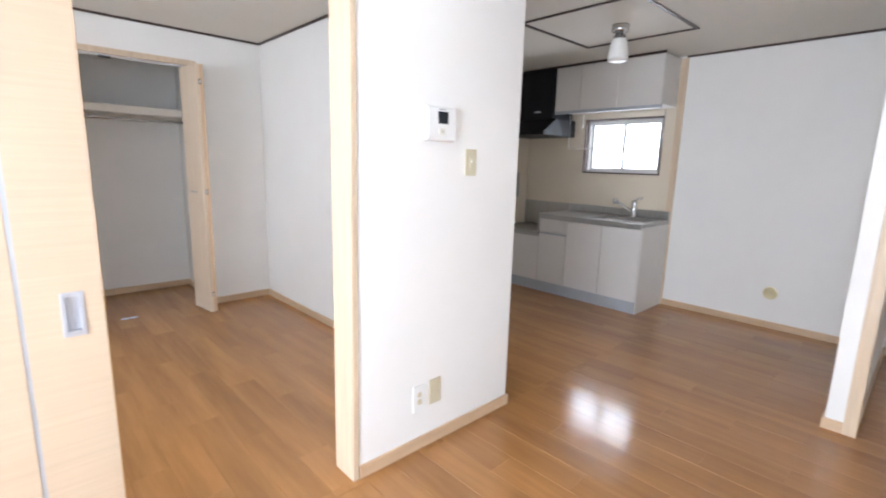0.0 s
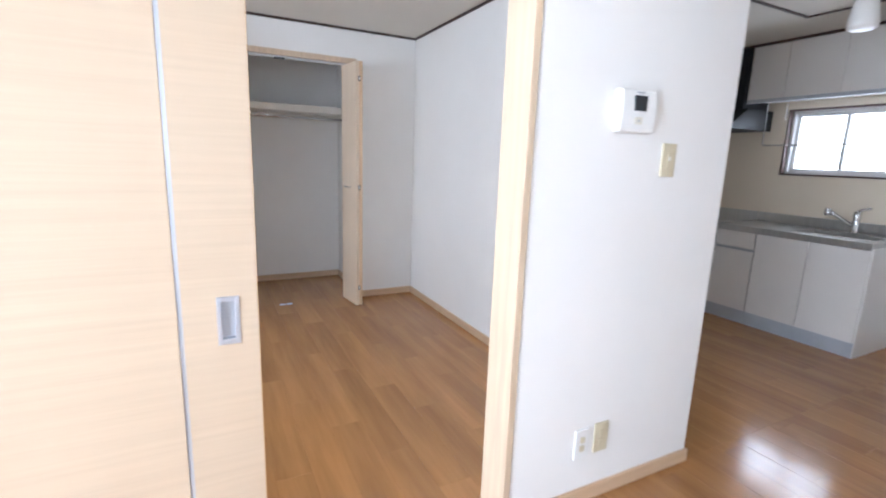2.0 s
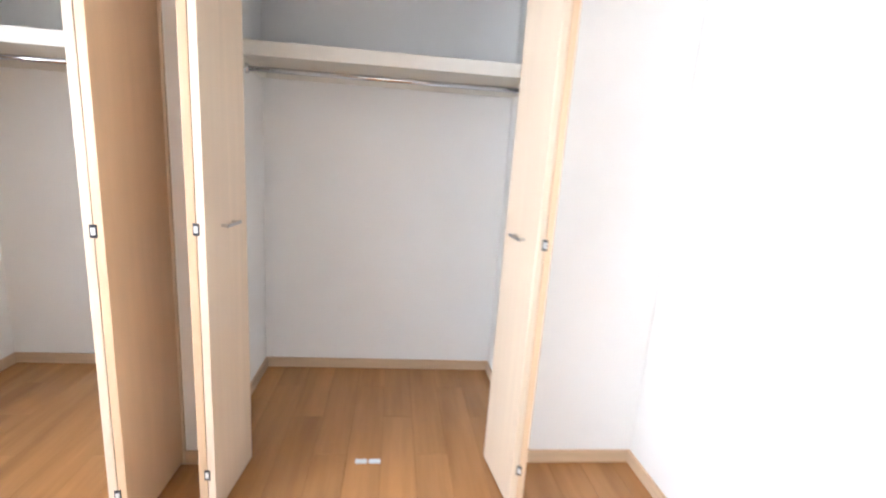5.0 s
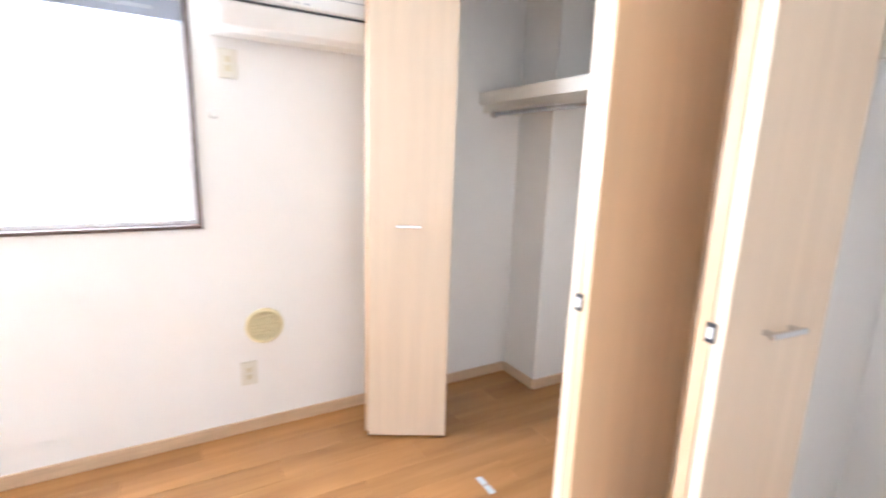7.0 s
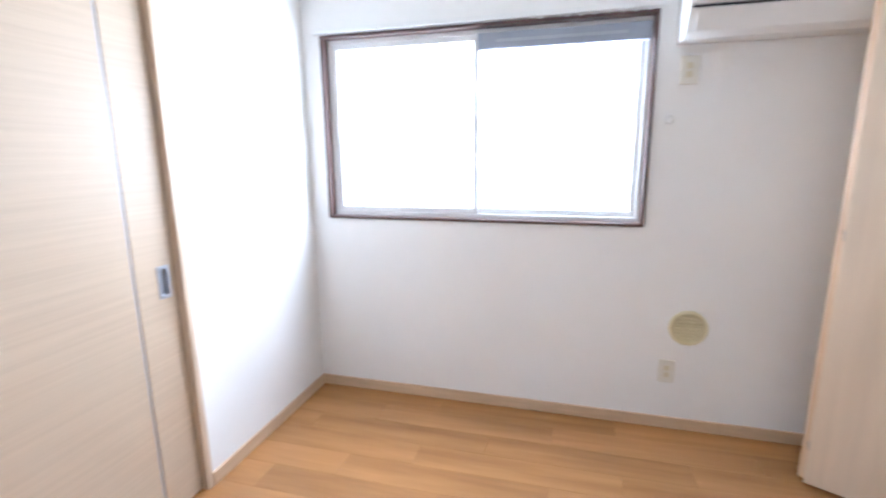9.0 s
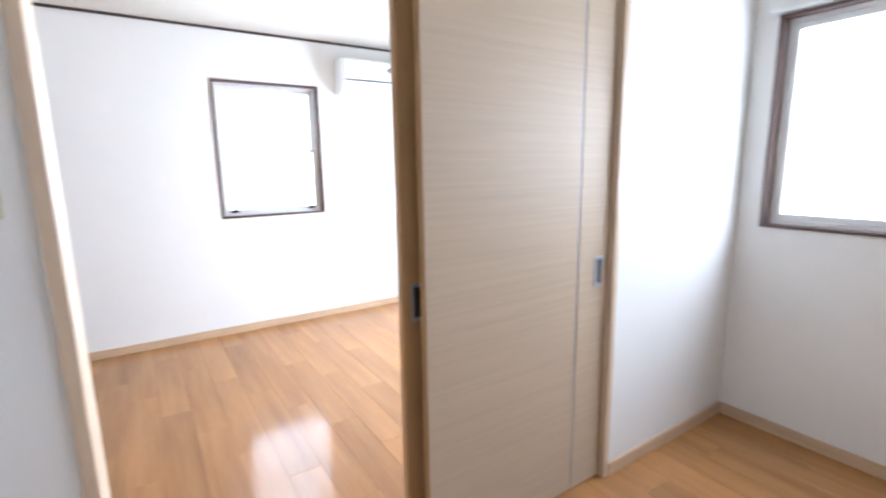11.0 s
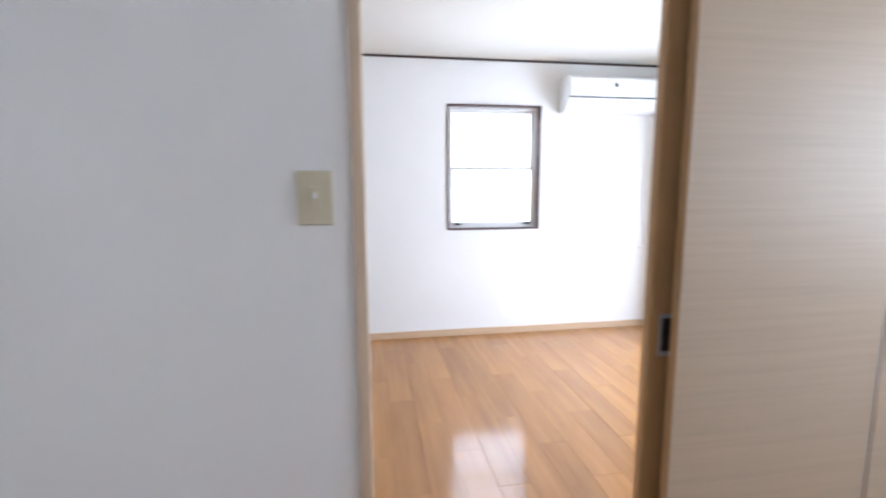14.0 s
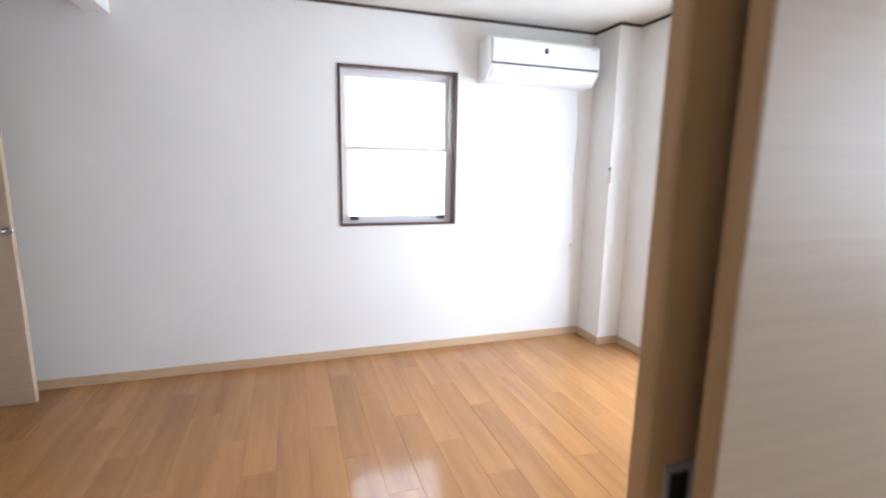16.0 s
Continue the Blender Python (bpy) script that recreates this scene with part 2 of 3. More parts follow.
bed = [(0, XW + 0.012, OPEN_A - 0.03, YB, 1), (0, OPEN_B + 0.03, XR - 0.012, YB, 1), (1, YB, YC, XR, -1), (1, YB, YC, XW, 1),
       (0, XW + 0.012, CL[0] - 0.025, YC, -1), (0, CL[1] + 0.025, CR[0] - 0.025, YC, -1), (0, CR[1] + 0.025, XR - 0.012, YC, -1),
       (0, -3.388, -2.082, YK, -1), (0, XW + 0.012, -3.40, 3.61, -1), (1, YC + 0.09, 3.598, XW, 1), (1, 3.61, YK, -3.40, 1),
       (1, YC + 0.09, YK, -2.07, -1), (1, YC + 0.09, YK, -2.0, 1), (0, -1.988, -0.642, YK, -1), (1, YC + 0.09, YK, -0.63, -1)]
live = [(0, XL + 0.012, OPEN_A - 0.03, 0, -1), (0, OPEN_B + 0.031, -0.015, 0, -1), (1, -0.012, YN, -0.015, 1), (0, -3.652, 0.72, YL, 1),
        (1, YL, -2.468, -3.664, 1), (0, XL + 0.012, -3.664, -2.48, 1), (1, -2.468, GWIN[0] - 0.03, XL, 1), (1, GWIN[1] + 0.03, 0, XL, 1),
        (1, -1.276, 0.25, XK, -1), (0, 1.115, XK - 0.012, -1.288, 1), (1, -1.365, -1.276, 1.115, -1), (0, 0.84, XK - 0.012, YL, 1),
        (0, 1.13, XK - 0.012, -1.408, -1), (1, YL + 0.012, -1.42, XK, -1)]
strip("baseboard", bed + live, 0.0, 0.06, 0.012, BASE, "pale wooden baseboard")
top = [(0, XW + 0.012, XR - 0.012, YB, 1), (1, YB, YC, XR, -1), (1, YB, YC, XW, 1), (0, XW + 0.012, XR - 0.012, YC, -1),
       (0, XL + 0.012, -0.015, 0, -1), (1, -0.012, YN, -0.015, 1), (0, -3.652, -0.46, YL, 1), (1, YL, -2.468, -3.664, 1), (0, XL + 0.012, -3.664, -2.48, 1),
       (1, -2.468, 0, XL, 1), (1, -1.276, 0.27, XK, -1), (0, 1.115, XK - 0.012, -1.288, 1), (0, -0.003, XK, YN, -1)]
strip("ceiling_trim", top, H - 0.018, H - 0.0005, 0.012, BROWN, "thin dark brown ceiling edge trim")

# dark square border on the kitchen ceiling
hx0, hx1, hy0, hy1 = 0.95, 1.935, -0.12, 0.81
for lo, hi in (((hx0, hy0), (hx1, hy0 + 0.024)), ((hx0, hy1 - 0.024), (hx1, hy1)),
               ((hx0, hy0 + 0.024), (hx0 + 0.024, hy1 - 0.024)), ((hx1 - 0.024, hy0 + 0.024), (hx1, hy1 - 0.024))):
    structure("trim_ceiling_square", box((*lo, H - 0.01), (*hi, H - 0.0005), 0.002), BROWN, "dark brown square border strip on the ceiling", "trim")

# sliding door casing
for x0, x1 in ((OPEN_B, OPEN_B + 0.03), (OPEN_A - 0.03, OPEN_A)):
    structure("door_casing", box((x0 + 0.0005, -0.008, 0), (x1 - 0.0005, YB + 0.008, OPEN_H), 0.003), CASING, "light tan wooden door casing", "trim")
structure("door_casing_head", box((OPEN_A - 0.0295, -0.008, OPEN_H), (OPEN_B + 0.0295, YB + 0.008, OPEN_H + 0.0295), 0.003), CASING, "light tan wooden door casing", "trim")


# ---------- doors ----------
def recessed_pull(parent, x, y, z, side, depth=0.0):
    """A metal pull plate facing side along y, with a cup that sinks into the door by depth."""
    w, h, e, f = 0.026, 0.062, 0.010, 0.013
    bm = boxes([((x - w, y, z - h), (x - w + e, y + side * 0.003, z + h)), ((x + w - e, y, z - h), (x + w, y + side * 0.003, z + h)),
                ((x - w + e, y, z - h), (x + w - e, y + side * 0.003, z - h + f)),
                ((x - w + e, y, z + h - f), (x + w - e, y + side * 0.003, z + h))], 0.0008)
    pull = part("pull", bm, SATIN, parent, "satin metal recessed pull")
    if depth:
        i, k, q = w - e, h - f, 0.0012
        part("cup", boxes([((x - i, y - side * (depth - q), z - k), (x + i, y - side * depth, z + k)),
                           ((x - i, y - side * (depth - q), z - k), (x - i + q, y, z + k)), ((x + i - q, y - side * (depth - q), z - k), (x + i, y, z + k)),
                           ((x - i + q, y - side * (depth - q), z - k), (x + i - q, y, z - k + q)),
                           ((x - i + q, y - side * (depth - q), z + k - q), (x + i - q, y, z + k))]), GREY, pull)
    else:
        # nothing is sunk here: the cup's dark colour stands in for a recess's shade
        part("cup", box((x - w + e, y + side * 0.0003, z - h + f), (x + w - e, y + side * 0.0012, z + h - f)), DARK_METAL, pull)


def sliding_door(x0, x1, y0, y1, pull_side, face, back_pull):
    """pull_side +1: pull near x1; face: which way the visible face looks along y."""
    d = thing("sliding_door", ((x0 + x1) / 2, (y0 + y1) / 2, 0), "pale maple sliding door, pushed open, with metal inlay strip", "sliding door", "sliding doors")
    z0, z1 = 0.008, OPEN_H - 0.004
    g = x1 - 0.175 if pull_side > 0 else x0 + 0.174
    px, pz, depth, i, k = (x1 - 0.069 if pull_side > 0 else x0 + 0.054), 0.922, 0.014, 0.016, 0.049
    fy, cut = (y1, y1 - depth) if face > 0 else (y0, y0 + depth)
    back = y0 if face > 0 else y1
    wide, narrow = ((x0, g - 0.005), (g + 0.005, x1)) if pull_side > 0 else ((g + 0.005, x1), (x0, g - 0.005))
    part("panel", box((wide[0], y0, z0), (wide[1], y1, z1), 0.0015), DOOR, d)
    part("stile", boxes([((narrow[0], back, z0), (narrow[1], cut, z1)), ((narrow[0], cut, z0), (px - i, fy, z1)), ((px + i, cut, z0), (narrow[1], fy, z1)),
                         ((px - i, cut, z0), (px + i, fy, pz - k)), ((px - i, cut, pz + k), (px + i, fy, z1))]), DOOR, d)
    part("inlay_strip", box((g - 0.005, y0 + 0.003, z0), (g + 0.005, y1 - 0.003, z1)), GREY, d, "thin grey metal inlay strip")
    part("edge_band", box((x1, y0 + 0.001, z0), (x1 + 0.002, y1 - 0.001, z1)), EDGE, d, "darker wooden edge band")
    recessed_pull(d, px, fy, pz, face, depth - 0.0005)
    if back_pull:
        part("back_stile", box((x1 - 0.09, y1, z0), (x1 + 0.001, y1 + 0.003, z1), 0.001), EDGE, d, "darker brown wooden back stile")
        recessed_pull(d, x1 - 0.052, y1 + 0.003, pz, 1)
    return d


sliding_door(-2.688, -1.818, 0.018, 0.047, 1, -1, True)
sliding_door(-2.714, -1.862, 0.080, 0.11, -1, 1, False)


def bifold_pair(name_group, pivot, mid, free, leaf_label, side):
    """Two folded closet leaves between plan points pivot, mid (front hinge) and free end. side: way of the free leaf's handle face along x."""
    d = thing("bifold_door", (mid[0], (mid[1] + free[1]) / 2, 0), leaf_label, "bifold door", name_group)
    z0, z1, th = 0.015, CH - 0.02, 0.028
    out = []
    for nm, a, b, sgn in (("pivot_leaf", pivot, mid, -side), ("free_leaf", mid, free, side)):
        a, b = Vector((*a, 0)), Vector((*b, 0))
        u = (b - a).normalized()
        n = Vector((-u.y, u.x, 0))
        if n.x * sgn < 0:
            n = -n
        ln = (b - a).length
        m = Matrix(((u.x, n.x, 0, a.x), (u.y, n.y, 0, a.y), (0, 0, 1, 0), (0, 0, 0, 1)))
        bm = box((0.0, 0.001, z0), (ln, th, z1), 0.002)
        bm.transform(m)
        bmesh.ops.recalc_face_normals(bm, faces=bm.faces)
        # the pivot leaf is coloured more orange than the free leaf
        leaf = part(nm, bm, LEAF_ORANGE if nm == "pivot_leaf" else LEAF, d)
        out.append((leaf, m, ln, th))
    leaf, m, ln, th = out[1]
    for hz in (0.175, 1.064, 1.953):
        bm = boxes([((-0.0035, -0.010, hz - 0.02), (0.0, 0.010, hz + 0.02))], 0.0008)
        bm.transform(m)
        hinge = part("hinge", bm, DARK_METAL, d, "small dark hinge plate")
        bm = boxes([((-0.005, -0.006, hz - 0.011), (-0.0035, 0.006, hz + 0.011))], 0.0004)
        bm.transform(m)
        part("hinge_pin", bm, ALU, hinge)
    c = 0.48 * ln
    bm = bmesh.new()
    add_box(bm, (c - 0.055, th + 0.018, 1.055), (c + 0.055, th + 0.028, 1.067), 0.002)
    for q in (c - 0.045, c + 0.035):
        add_box(bm, (q, th, 1.056), (q + 0.01, th + 0.02, 1.066))
    bm.transform(m)
    bmesh.ops.recalc_face_normals(bm, faces=bm.faces)
    part("handle", bm, CHROME, leaf, "chrome bar handle")
    return d


LBL = "folded-open pale wooden closet bifold door with chrome handle"
bifold_pair("bifold doors", (CR[1] - 0.012, 3.0), (-0.748, 2.692), (-0.788, 3.0), LBL, -1)
bifold_pair("bifold doors", (CR[0] + 0.012, 3.0), (-1.888, 2.681), (-1.858, 3.0), LBL, 1)
bifold_pair("bifold doors", (CL[1] - 0.012, 3.0), (-2.134, 2.586), (-2.180, 3.0), LBL, -1)
bifold_pair("bifold doors", (CL[0] + 0.02, 3.0), (-3.398, 2.558), (-3.225, 2.890), "half-folded pale wooden closet bifold door with chrome handle", 1)

# closet casings and tracks
for c0, c1 in (CL, CR):
    structure("closet_casing", box((c0 - 0.025, YC - 0.012, 0), (c0, YC + 0.09, CH), 0.002), CASING, "light tan wooden closet casing", "trim")
    structure("closet_casing", box((c1, YC - 0.012, 0), (c1 + 0.025, YC + 0.09, CH), 0.002), CASING, "light tan wooden closet casing", "trim")
    structure("closet_casing_head", box((c0 - 0.025, YC - 0.012, CH), (c1 + 0.025, YC + 0.09, CH + 0.045), 0.002), CASING, "light tan wooden closet casing", "trim")
    structure("closet_track", box((c0, 2.995, CH - 0.014), (c1, 3.02, CH - 0.0005)), ALU, "slim metal bifold door track", "track")
    structure("closet_catch", box(((c0 + c1) / 2 - 0.04, 2.98, CH - 0.024), ((c0 + c1) / 2 + 0.04, 3.02, CH - 0.0145), 0.002), DARK_METAL, "small dark door catch", "catch")


def closet_fittings(x0, x1, yf, z):
    """A deep shelf whose underside is at z, with a hanging rail below it."""
    s = thing("closet_shelf", ((x0 + x1) / 2, 3.65, z), "cream painted closet shelf with thick front edge", "shelf", "closet shelves")
    part("board", box((x0, yf + 0.0302, z + 0.012), (x1, YK, z + 0.036)), SHELF, s)
    part("front_edge", box((x0, yf, z), (x1, yf + 0.03, z + 0.064), 0.003), SHELF, s)
    part("back_cleat", box((x0, YK - 0.02, z - 0.045), (x1, YK, z + 0.0118), 0.001), SHELF, s)
    for xa, xb in ((x0, x0 + 0.02), (x1 - 0.02, x1)):
        part("side_cleat", box((xa, yf + 0.0302, z - 0.045), (xb, YK - 0.0202, z + 0.0118), 0.001), SHELF, s)
    zr, yr = z - 0.046, yf + 0.09
    r = thing("clothes_rail", ((x0 + x1) / 2, yr, zr), "polished steel clothes rail under the shelf", "clothes rail", "closet rails")
    part("rail", tube([(x0 + 0.024, yr, zr), (x1 - 0.024, yr, zr)], 0.0125, 14), CHROME, r)
    for x, n in ((x0 + 0.02, 1), (x1 - 0.02, -1)):
        part("socket", lathe([(0.024, 0), (0.024, 0.006), (0.018, 0.014)], (x, yr, zr), (n, 0, 0), 20), CHROME, r)


closet_fittings(XW, -2.07, 3.32, 1.664)
closet_fittings(-2.0, -0.63, 3.44, 1.716)

# floor catches taped at the closet thresholds
for x, y in ((-1.335, 2.982), (-2.828, 2.870)):
    t = thing("floor_catch", (x, y, 0), "small pale metal catch plate on the floor", "floor catch", "floor catches")
    part("plate", box((x - 0.055, y - 0.014, 0), (x - 0.004, y + 0.014, 0.003), 0.001), TAPE, t)
    part("plate", box((x + 0.004, y - 0.014, 0), (x + 0.055, y + 0.014, 0.003), 0.001), TAPE, t)


# ---------- windows ----------
def window(name, axis, face, out, o, split, label, casing=0.015):
    """axis: the wall runs along this axis; face: room face; out: way outdoors; split 'v' two sliding sashes, 'h' upper and lower sash."""
    a0, a1, z0, z1 = o
    w = thing(name, ((a0 + a1) / 2, face, z0) if axis == 0 else (face, (a0 + a1) / 2, z0), label, "window", "", "structure")

    def bx(p, q, d0, d1, r, s, bevel=0.0):
        lo, hi = ((p, face + out * d0, r), (q, face + out * d1, s)) if axis == 0 else ((face + out * d0, p, r), (face + out * d1, q, s))
        return box(lo, hi, bevel)
    c = casing
    for p, q, r, s in ((a0, a0 + c, z0 + c, z1 - c), (a1 - c, a1, z0 + c, z1 - c), (a0, a1, z0, z0 + c), (a0, a1, z1 - c, z1)):
        part("casing", bx(p, q, -0.012, 0.075, r, s, 0.002), BRONZE, w, "dark brown wooden casing")
    a, b, r, s = a0 + c, a1 - c, z0 + c, z1 - c
    for p, q, u, v in ((a, a + 0.02, r + 0.02, s - 0.02), (b - 0.02, b, r + 0.02, s - 0.02), (a, b, r, r + 0.02), (a, b, s - 0.02, s)):
        part("window_frame", bx(p, q, 0.045, 0.119, u, v, 0.001), ALU, w)
    a, b, r, s = a + 0.02, b - 0.02, r + 0.02, s - 0.02
    f = 0.028
    mid = (a + b) / 2 if split == "v" else (r + s) / 2
    halves = (((a, mid + f / 2, r, s, 0.055), (mid - f / 2, b, r, s, 0.085)) if split == "v" else
              ((a, b, r, mid + f / 2, 0.055), (a, b, mid - f / 2, s, 0.085)))
    for p, q, u, v, dp in halves:
        sash = part("sash", bx(p, q, dp, dp + 0.024, u, u + f, 0.002), ALU, w, "silver aluminium sash")
        part("rail", bx(p, q, dp, dp + 0.024, v - f, v, 0.002), ALU, sash)
        part("stile", bx(p, p + f, dp, dp + 0.024, u + f, v - f, 0.002), ALU, sash)
        part("stile", bx(q - f, q, dp, dp + 0.024, u + f, v - f, 0.002), ALU, sash)
        g = part("pane", bx(p + f, q - f, dp + 0.010, dp + 0.014, u + f, v - f), GLASS, sash)
        g.visible_shadow = False
    return w, bx


bw, bbx = window("window_bedroom", 1, XW, -1, BWIN, "v", "wide dark-framed sliding window bright with daylight")
lw, lbx = window("window_living", 0, YL, -1, LWIN, "h", "brown-framed double-hung window bright with daylight")
kw, kbx = window("window_kitchen", 1, XK, 1, KWIN, "v", "small dark-framed kitchen sliding window")
gw, gbx = window("window_balcony", 1, XL, -1, GWIN, "v", "tall sliding balcony window")
for x in (LWIN[0] + 0.10, LWIN[1] - 0.10):
    part("sash_latch", box((x - 0.028, YL - 0.053, LWIN[2] + 0.038), (x + 0.028, YL - 0.025, LWIN[2] + 0.066), 0.004), DARK_METAL, lw, "small grey sash latch")
part("vent_cassette", box((XW - 0.05, 1.08, 1.875), (XW - 0.015, BWIN[1] - 0.022, 1.95), 0.004), BLIND, bw, "pale ventilation cassette")
part("vent_slot", box((XW - 0.0145, 1.17, 1.905), (XW - 0.0125, 1.77, 1.918)), GREY, bw)


rail = thing("curtain_rail", (XW, 1.06, 2.0), "white metal curtain rail over the bedroom window", "curtain rail")
part("track", boxes([((XW + 0.012, 0.205, 2.012), (XW + 0.034, 1.915, 2.017)), ((XW + 0.012, 0.205, 1.996), (XW + 0.016, 1.915, 2.012)),
                     ((XW + 0.030, 0.205, 1.996), (XW + 0.034, 1.915, 2.012))]), WHITE, rail)
for y in (0.24, 1.06, 1.88):
    part("bracket", box((XW, y - 0.012, 2.0175), (XW + 0.03, y + 0.012, 2.024), 0.001), WHITE, rail)
for y in (1.38, 1.50, 1.56, 1.62, 1.68, 1.735, 1.79, 1.85):
    part("runner", box((XW + 0.019, y - 0.009, 1.984), (XW + 0.027, y + 0.009, 2.004), 0.002), WHITE, rail)


# ---------- wall fittings ----------
def plate_thing(name, axis, face, side, c, z, w, h, mat, label, category, buttons=(), group=""):
    """A moulded plate on a wall. buttons are (da, dz, w, h, depth, material, part name)."""
    base = (c, face, z) if axis == 0 else (face, c, z)
    d = thing(name, base, label, category, group)

    def bx(a0, a1, d0, d1, z0, z1, bv=0.0):
        lo, hi = ((a0, face + side * d0, z0), (a1, face + side * d1, z1)) if axis == 0 else ((face + side * d0, a0, z0), (face + side * d1, a1, z1))
        return box(lo, hi, bv)
    part("plate", bx(c - w / 2, c + w / 2, 0, 0.008, z - h / 2, z + h / 2, 0.0025), mat, d)
    for da, dz, bw_, bh, dp, m, nm in buttons:
        part(nm, bx(c + da - bw_ / 2, c + da + bw_ / 2, 0.0081, 0.0081 + dp, z + dz - bh / 2, z + dz + bh / 2, 0.001), m, d)
    return d


SW = [(0, 0, 0.022, 0.05, 0.002, BEIGE, "rocker"), (0, 0.006, 0.008, 0.014, 0.004, WHITE, "indicator")]
plate_thing("light_switch", 0, 0.0, -1, -0.374, 1.358, 0.072, 0.122, BEIGE, "beige plastic light switch on white wall", "light switch", SW, "light switches")
plate_thing("light_switch", 0, YB, 1, -0.917, 1.322, 0.076, 0.122, BEIGE, "beige plastic light switch on white wall", "light switch", SW, "light switches")
SOCK = [(0, 0.018, 0.024, 0.026, 0.002, BEIGE, "socket"), (0, -0.018, 0.024, 0.026, 0.002, BEIGE, "socket")]
for x, z in ((-0.668, 0.262), (-0.568, 0.268)):
    plate_thing("outlet", 0, 0.0, -1, x, z, 0.072, 0.125, WHITE if x < -0.6 else BEIGE, "cream double socket plate above baseboard", "outlet", SOCK, "outlets")
plate_thing("outlet", 1, XW, 1, 2.05, 0.307, 0.075, 0.12, IVORY, "beige socket plate on bedroom wall", "outlet", SOCK, "outlets")
plate_thing("outlet", 1, XW, 1, 2.03, 1.73, 0.075, 0.12, IVORY, "beige air conditioner socket high on wall", "outlet", SOCK, "outlets")
plate_thing("remote_holder", 1, -3.664, 1, -2.47, 1.33, 0.035, 0.12, IVORY, "small white holder on the pillar", "remote holder", [(0, 0.045, 0.02, 0.018, 0.006, DARK_METAL, "hook")])
cap = thing("round_cover", (XW, 1.965, 1.52), "small white round cover on bedroom wall", "round cover")
part("disc", lathe([(0.02, 0), (0.02, 0.006), (0.012, 0.012)], (XW, 1.965, 1.52), (1, 0, 0), 20), WHITE, cap)

# intercom
ic = thing("intercom", (-0.60, 0, 1.50), "white intercom unit with small dark screen", "intercom")
part("back_plate", box((-0.672, -0.008, 1.448), (-0.518, 0.0, 1.582), 0.002), WHITE, ic)
part("body", extrude_profile([(-0.008, 1.443), (-0.040, 1.447), (-0.044, 1.53), (-0.038, 1.584), (-0.008, 1.588)], 0, -0.676, -0.514, 0.004), WHITE, ic)
part("screen", box((-0.622, -0.0475, 1.516), (-0.566, -0.0405, 1.566), 0.001), SCREEN, ic, "small dark screen")
part("speaker_slot", box((-0.612, -0.0425, 1.5735), (-0.576, -0.0385, 1.578), 0.0005), GREY, ic)
part("talk_button", box((-0.616, -0.0455, 1.472), (-0.580, -0.0405, 1.496), 0.0015), IVORY, ic)
part("mark", box((-0.604, -0.0465, 1.481), (-0.592, -0.0454, 1.486)), GREY, ic)


def round_vent(centre, normal, r, label):
    d = thing("wall_vent", centre, label, "wall vent", "wall vents")
    part("rim", lathe([(r, 0), (r, 0.008), (r * 0.93, 0.016), (r * 0.80, 0.016), (r * 0.74, 0.001), (0.001, 0.001)], centre, normal, 40), CREAM, d)
    n = Vector(normal)
    for k in range(-3, 4):
        h = k * r * 0.19
        w = math.sqrt((r * 0.72) ** 2 - h * h)
        lo = Vector(centre) + n * 0.0065 + Vector((0, -w, h - r * 0.05))
        hi = Vector(centre) + n * 0.0125 + Vector((0, w, h + r * 0.05))
        part("slat", box(lo, hi, 0.001), CREAM, d)
    return d


round_vent((XW, 2.13, 0.54), (1, 0, 0), 0.088, "round cream plastic wall vent with slats")
round_vent((XK, -0.645, 0.313), (-1, 0, 0), 0.055, "round cream plastic vent low on kitchen wall")


# ---------- air conditioners ----------
def air_conditioner(m, w, h, dep, label, logo):
    """Built with its back on y = 0, facing +y, from x = 0 to w; placed by m."""
    d = new("air_conditioner")
    d.empty_display_size = 0.05
    tagged(d, label, "air conditioner", "air conditioners")
    prof = [(0, 0), (0, h), (dep * 0.82, h), (dep * 0.97, h * 0.94), (dep, h * 0.5), (dep * 0.96, h * 0.28), (dep * 0.72, h * 0.06), (dep * 0.55, 0)]
    def p(name, bm, mat, par=d, label=""):
        ob = mesh_object(name, bm, mat)
        ob.parent = par
        return tagged(ob, label)
    p("body", extrude_profile(prof, 0, 0, w, 0.006), WHITE)
    front = p("front_panel", extrude_profile([(dep * 0.985, h * 0.39), (dep * 0.985, h * 0.92), (dep * 1.02, h * 0.90), (dep * 1.04, h * 0.42)], 0, 0.012, w - 0.012, 0.003), WHITE)
    p("seam", box((0.012, dep * 0.985, h * 0.352), (w - 0.012, dep * 1.003, h * 0.385)), DARK_METAL, d, "dark air slot")
    p("flap", extrude_profile([(dep * 0.95, h * 0.33), (dep * 1.0, h * 0.335), (dep * 0.80, h * 0.06), (dep * 0.75, h * 0.07)], 0, 0.03, w - 0.03, 0.002), WHITE)
    if logo:
        p("badge", box((w * 0.50, dep * 1.022, h * 0.66), (w * 0.50 + 0.028, dep * 1.036, h * 0.78)), DARK_METAL, front, "small dark badge")
        p("name_bar", box((w * 0.04, dep * 1.018, h * 0.86), (w * 0.04 + 0.05, dep * 1.026, h * 0.875)), GREY, front)
    else:
        p("slot", box((0.02, dep * 1.012, h * 0.60), (w - 0.02, dep * 1.034, h * 0.615)), GREY, front)
        for q in range(3):
            p("lamp_window", box((w * 0.55 + q * 0.04, dep * 1.02, h * 0.455), (w * 0.55 + q * 0.04 + 0.02, dep * 1.042, h * 0.475)), GREY, front)
    d.matrix_basis = m
    return d


